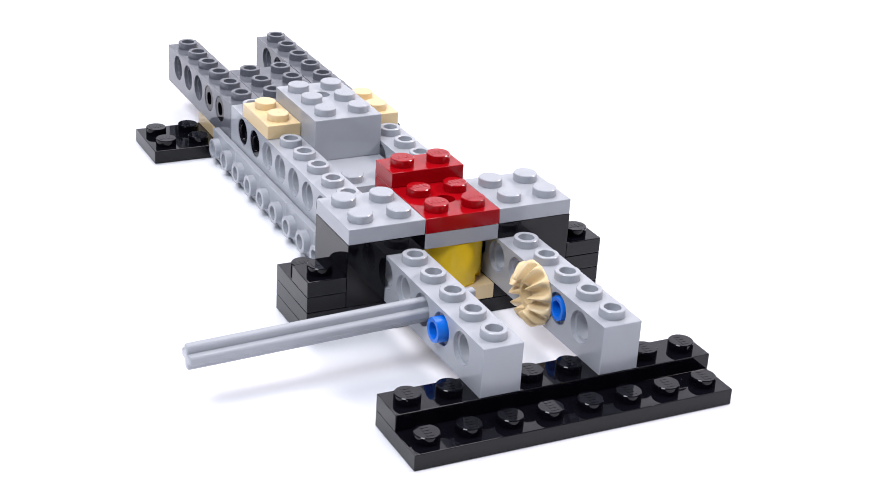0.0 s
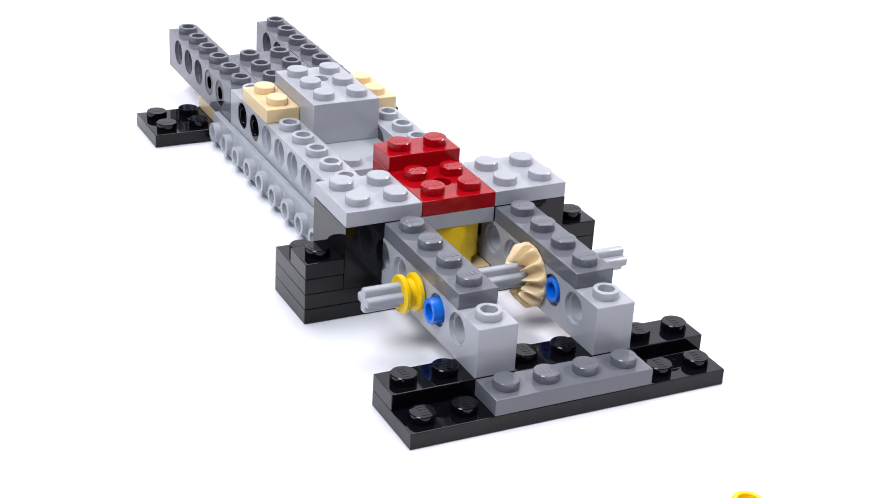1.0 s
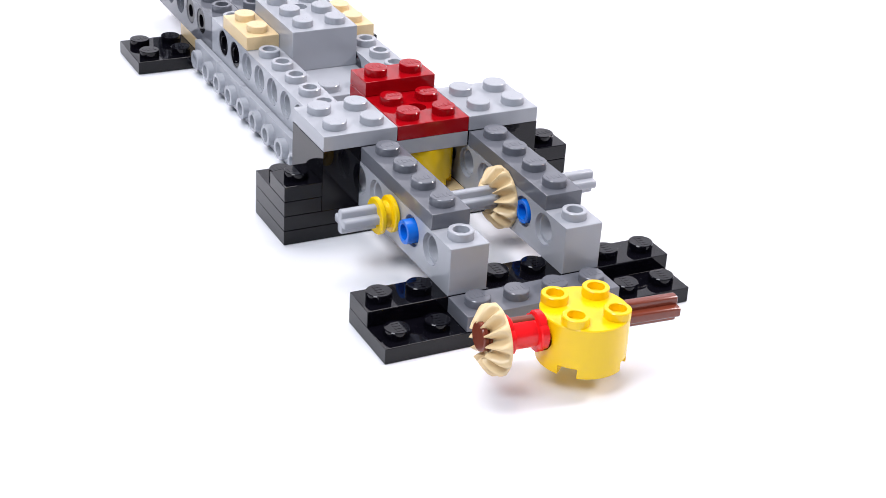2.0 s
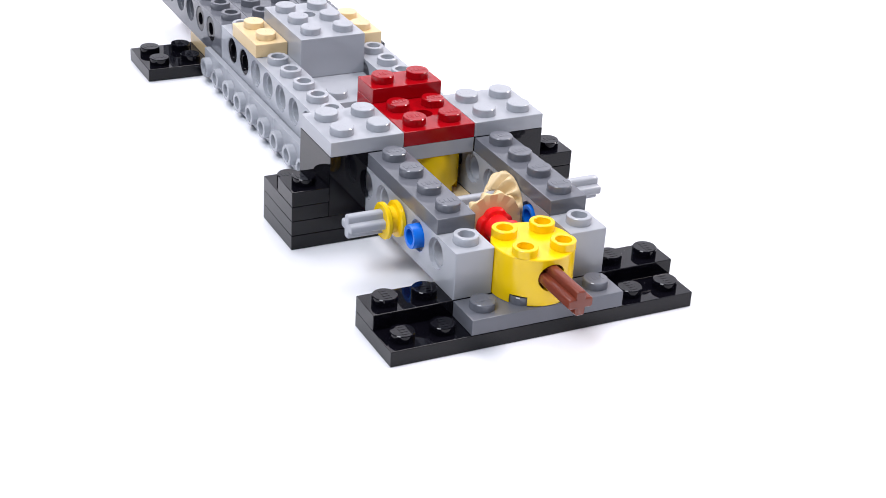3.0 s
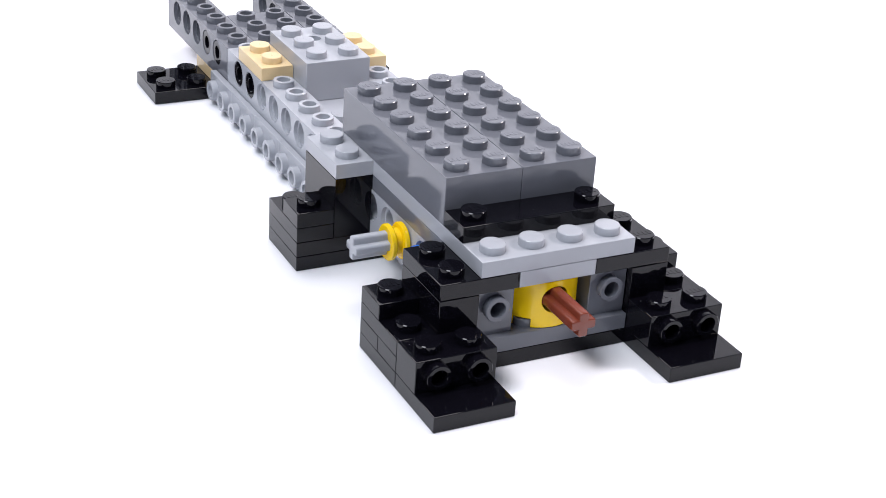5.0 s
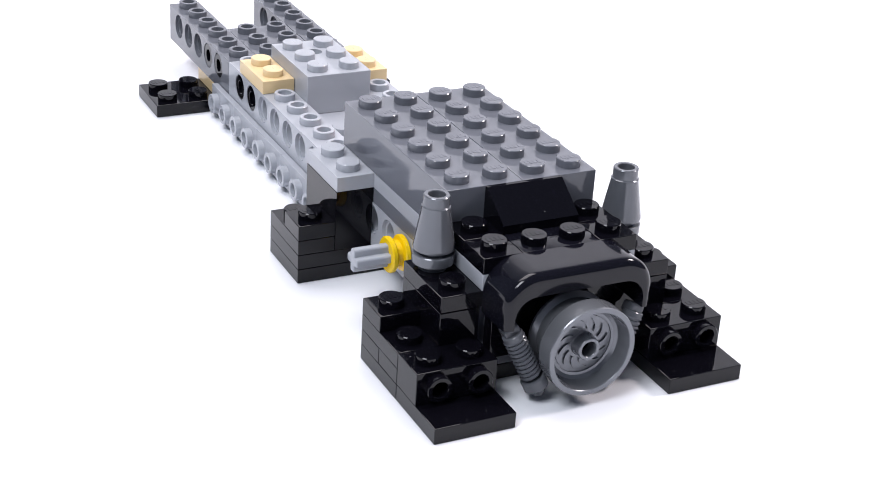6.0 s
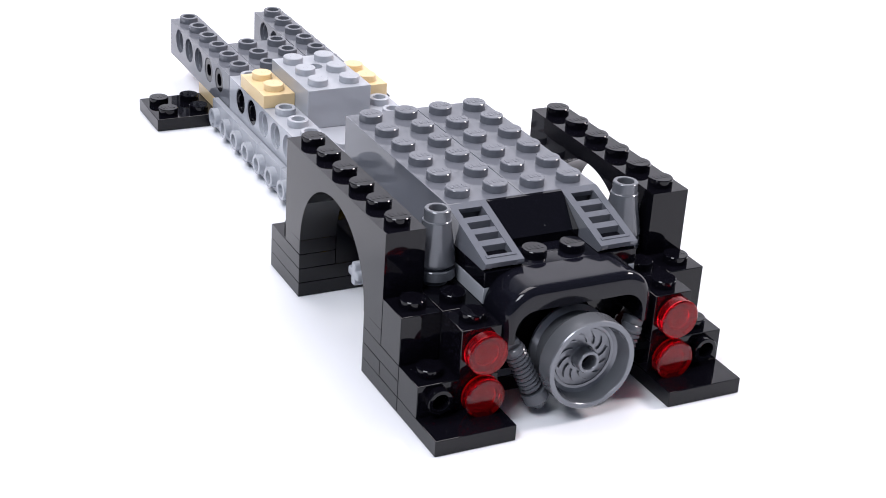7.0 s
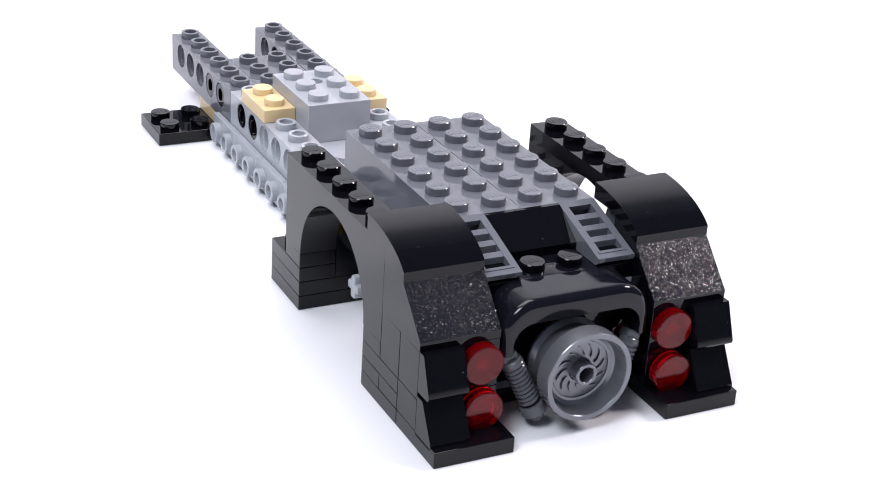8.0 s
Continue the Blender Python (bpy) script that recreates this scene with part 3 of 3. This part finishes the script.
for x in (1.5, 6.5):
    bm = bmesh.new()
    revolve(bm, [(0, 0), (0.34, 0), (0.34, 0.12), (0.46, 0.13), (0.49, 0.16), (0.49, 0.38), (0.47, 0.4), (0, 0.4)], "z", (0, 0, 0), 36)
    ob = thing("round_plate", bm, SHINY, (x, 1.5, 2.4), "round dark grey plate under a cone", PL, "round dark grey plates")
    part("stud", stud_mesh(SHINY, False), SHINY, ob, "", (0, 0, 0.4))
    comes(ob, (IN + 0.7, 0, 0, 0))
    comes(cone(x), (6.0, 0, 0, 0))


def arch(x):
    bm = bmesh.new()
    pts = [(GAP, 0), (1, 0)]
    pts += [(3 - 2 * math.cos(math.pi * i / 32), 2.0 * math.sin(math.pi * i / 32) if 0 < i < 32 else 0.0) for i in range(1, 32)]
    pts += [(5, 0), (6 - GAP, 0), (6 - GAP, 2.4), (GAP, 2.4)]
    prism(bm, pts, "x", GAP, 1 - GAP, 0)
    ob = thing("arch_brick", bm, BLACK, (x, 1, 1.6), "long glossy black arch brick over the axle", BR, "black arch bricks")
    for j in range(6):
        part("stud", stud_mesh(BLACK, False), BLACK, ob, "", (0.5, j + 0.5, 2.4))
    return ob


for x in (0, 7):
    comes(arch(x), (6.2, 0, 0, 0))


def grille(x):
    """A slope with four slots across it."""
    bm = bmesh.new()
    run = math.hypot(2, 0.6)
    ca, sa = 2 / run, 0.6 / run
    def along(u, n):
        return (u * ca - n * sa, 0.2 + u * sa + n * ca)
    for x0, x1 in ((GAP, 0.19), (0.81, 1 - GAP)):
        prism(bm, [(0.03, 0.06), (0.12, 0.0), (2 - GAP, 0.0), (2 - GAP, 0.8), (0.0, 0.2), (0.0, 0.12)], "x", x0, x1, 0.025)
    for u, w in ((0, 0.26), (run - 0.2, 0.2)):
        prism(bm, [along(u, -0.14), along(u + w, -0.2), along(u + w, 0), along(u, 0)], "x", 0.14, 0.86)
    # a low raised border below the lowest slot
    prism(bm, [along(0.17, -0.02), along(0.25, -0.02), along(0.25, 0.02), along(0.17, 0.02)], "x", 0.12, 0.88, 0.01)
    ob = thing("grille_slope", bm, DARK, (x, 0, 3.2), "dark grey slope with four slots", "toy slope", "slotted slopes")
    slat = bmesh.new()
    prism(slat, [along(-0.06, -0.24), along(0.18, -0.24), along(0.18, -0.01), along(0, -0.01)], "x", 0.18, 0.82)
    me = mesh_of(slat, "slat", DARK)
    for i in (1, 2, 3):
        u = 0.26 + (run - 0.46) * i / 4 - 0.07
        part("slat", me, DARK, ob, "", (0, u * ca, u * sa))
    return ob


for x in (2, 5):
    comes(grille(x), (6.5, 0, 0, 0))

for side in (0, 1):
    def mx(x, w):
        return 8 - x - w if side else x
    ob = block("brick", mx(0, 1), 0, 1.2, 1, 1, 3, BLACK, "single-stud black brick in front of the arch", BR, "black bricks")
    comes(ob, (6.3, 0, 0, 0.0))
    ob = block("side_stud_brick", mx(1, 1), -1, 1.2, 1, 1, 3, BLACK, "black brick with a hollow stud facing forward", BR, "black stud bricks")
    side_stud(ob, 0.5, GAP, 0.72, "y", BLACK)
    comes(ob, (6.7, 0, 0, 0))
    ob = block("side_stud_brick", mx(0, 1), -1, 1.2, 1, 1, 3, BLACK, "black brick with a hollow stud facing forward", BR, "black stud bricks")
    side_stud(ob, 0.5, GAP, 0.72, "y", BLACK)
    comes(ob, (7.3, 0, 0, 0))
    # the upper lights sit on recessed studs, a little further back
    for y, z, t in ((-1.005, 0.82, 6.8), (-0.87, 1.9, 7.0)):
        bm = bmesh.new()
        revolve(bm, [(0, -0.4), (0.455, -0.4), (0.485, -0.37), (0.485, -0.13), (0.46, -0.1), (0.36, -0.1), (0.36, 0), (0.3, 0), (0.3, -0.22), (0.22, -0.24), (0, -0.24)], "y", (0, 0, 0), 40)
        ob = thing("tail_light", bm, CLEAR, (mx(1, 1) + 0.5, y, z), "clear red round plate on a sideways stud", "toy light", "red tail lights")
        comes(ob, *(((t, 0, -0.12, 0), (7.3, 0, 0, 0)) if t == 7.0 else ((t, 0, 0, 0),)))
    for z, out, lip, t in ((0.32, 0.26, 0.77, 7.2), (1.42, 0.2, 0.54, 7.5)):
        bm = bmesh.new()
        prism(bm, [(0, 0), (0, 0.98), (-out, 0.98), (-lip, 0.14), (-lip - 0.01, 0.08), (-lip + 0.01, 0.03), (-lip + 0.06, 0)], "x", GAP, 1 - GAP, 0.035)
        ob = thing("slope_brick", bm, BLACK, (mx(0, 1), -1.005, z), "small black slope on a sideways stud", "toy slope", "small black slopes")
        comes(ob, (t, 0, 0, 0))
    bm = bmesh.new()
    prism(bm, [(-1 + GAP, 0), (1 - GAP, 0), (1 - GAP, 1.2), (0, 1.2), (-1 + GAP, 0.2)], "x", GAP, 2 - GAP, 0.012)
    ob = thing("slope_brick", bm, BLACK, (mx(0, 2), 0, 2.4), "black slope brick with a grained sloping face", "toy slope", "grained black slopes")
    ob.data.materials.append(GRAIN)
    for f in ob.data.polygons:
        if f.normal.y < -0.3 and f.normal.z > 0.3 and f.area > 2e-5:
            f.material_index = 1
    for i in (0.5, 1.5):
        part("stud", stud_mesh(BLACK, False), BLACK, ob, "", (i, 0.5, 1.2))
    comes(ob, (7.7, 0, 0, 0))
    bm = bmesh.new()
    top = [(2 - 2 * math.sin(radians(a)) / math.sin(radians(64)), 4.42 - 0.58 * (1 - math.cos(radians(a))) / (1 - math.cos(radians(64)))) for a in range(0, 65, 4)]
    prism(bm, [(2.0, 4.0), (1.0, 4.0), (1.0, 3.6), (0.0, 3.6)] + top[::-1], "x", GAP, 2 - GAP, 0)
    ob = thing("curved_slope", bm, BLACK, (mx(0, 2), 0, 0), "smooth black curved slope over the grained slope", "toy slope", "curved black slopes")
    comes(ob, (7.8, 0, 0, 0.3), (7.9, 0, 0, 0))


def motions():
    right = Vector((math.cos(radians(28)), -math.sin(radians(28)), 0))
    back = Vector((math.sin(radians(28)), math.cos(radians(28)), 0))
    for i, (ob, rows) in enumerate(MOVES):
        end = ob.matrix_basis.copy()
        low = min((c[2] for c in ob.bound_box), default=0)
        def at(r):
            m = Matrix.Translation(Vector(r[1:4]) * U) @ end
            if len(r) > 4:
                m = m @ pose(0, 0, 0, 0, r[5] if len(r) > 5 else 0, r[4])
            return m
        # each position is held until the next step, as the pieces are set by hand between shots
        keys, F = [], 1 / 30
        t0 = rows[0][0]
        if t0 > 0.05:
            # until its turn the piece lies among the parts beside the set
            wait = Matrix.Translation((right * (34 + 7 * (i % 8)) + back * (-14 + 8 * (i // 8))) * U + Vector((0, 0, -low)))
            wait = wait @ end.to_quaternion().to_matrix().to_4x4()
            keys += [(0.0, wait), (t0 - 3 * F, wait), (t0 - 2 * F, wait), (t0 - F, at(rows[0]))]
        for k, r in enumerate(rows):
            until = rows[k + 1][0] - F if k + 1 < len(rows) else 8.0
            keys += [(r[0], at(r)), (r[0] + F, at(r)), (until, at(r))]
        keys = [q for k, q in enumerate(keys) if k == 0 or frame(q[0]) > frame(keys[k - 1][0])]
        walk(ob, keys)
    shaft_motion()


def shaft_motion():
    """The yellow brick, red bush, brown axle and gear slide in, join and go into place."""
    def whole(cx, cy, cz, turn):
        return pose(cx * U, cy * U, cz * U, 0, 0, turn) @ pose(-4 * U, -1 * U, -0.8 * U)
    # seconds, where the yellow brick stands, its turn, the bush's and the axle's lag along the shaft, their drop, the axle's tilt
    rows = [
        (0.0, (16, -24, 0), 90, 1.0, 5.5, 0.27, -0.1, 6.5, -0.7), (0.8, (16, -24, 0), 90, 1.0, 5.5, 0.27, -0.1, 6.5, -0.7), (0.9, (16, -24, 0), 90, 1.0, 5.5, 0.27, -0.1, 6.5, -0.7),
        (1.0, (3.79, -6.31, 0), 90, 0.8, 5.0, 0.27, -0.1, 6.5, -0.7), (1.1, (3.7, -4.8, 0), 90, 0.7, 4.8, 0.27, -0.1, 6.5, -0.9), (1.2, (3.86, -2.45, 0), 90, 0.65, 4.2, 0.27, -0.1, 6.5, -2.5),
        (1.3, (3.86, -2.2, 0), 90, 0.35, 4.2, 0.27, -0.1, 6.5, -1.4), (1.4, (3.75, -2.15, 0), 90, 0.3, 4.7, 0.27, -0.1, 6.5, -0.95), (1.5, (3.86, -2.2, 0), 90, 0.35, 4.9, 0.27, -0.1, 6.5, -0.7),
        (1.6, (3.86, -2.2, 0), 90, 0.35, 4.9, 0.27, -0.1, 6.5, -0.7), (1.7, (3.75, -2.0, 0), 90, 0.1, 1.5, 0.1, 0, 2, -0.1), (1.9, (3.75, -2.0, 0), 90, 0, 0, 0, 0, 0, 0), (2.3, (3.8, -1.0, 3.5), 45, 0, 0, 0, 0, 0, 0),
        (2.6, (4, 1, 1.6), 0, 0, 0, 0, 0, 0, 0), (2.7, (4, 1, 0.8), 0, 0, 0, 0, 0, 0, 0), (2.8, (4, 1, 0.8), 0, 0, 0, 0, 0, 0, 0), (8.0, (4, 1, 0.8), 0, 0, 0, 0, 0, 0, 0)]
    for ob in (yel, rbush, baxle, bgear):
        end = ob.matrix_basis.copy()
        keys = []
        for t, c, turn, lag_b, lag_a, low_b, low_a, tilt, off in rows:
            m = whole(*c, turn)
            if ob is rbush:
                m = m @ pose(0.4 * off * U, lag_b * U, -low_b * U)
            if ob in (baxle, bgear):
                far = pose(4 * U, 3.3 * U, 1.525 * U)
                m = m @ pose(off * U, lag_a * U, -low_a * U) @ far @ pose(0, 0, 0, tilt, 0, 0.6 * tilt) @ far.inverted()
            keys.append((t, m @ end))
        walk(ob, keys)


motions()
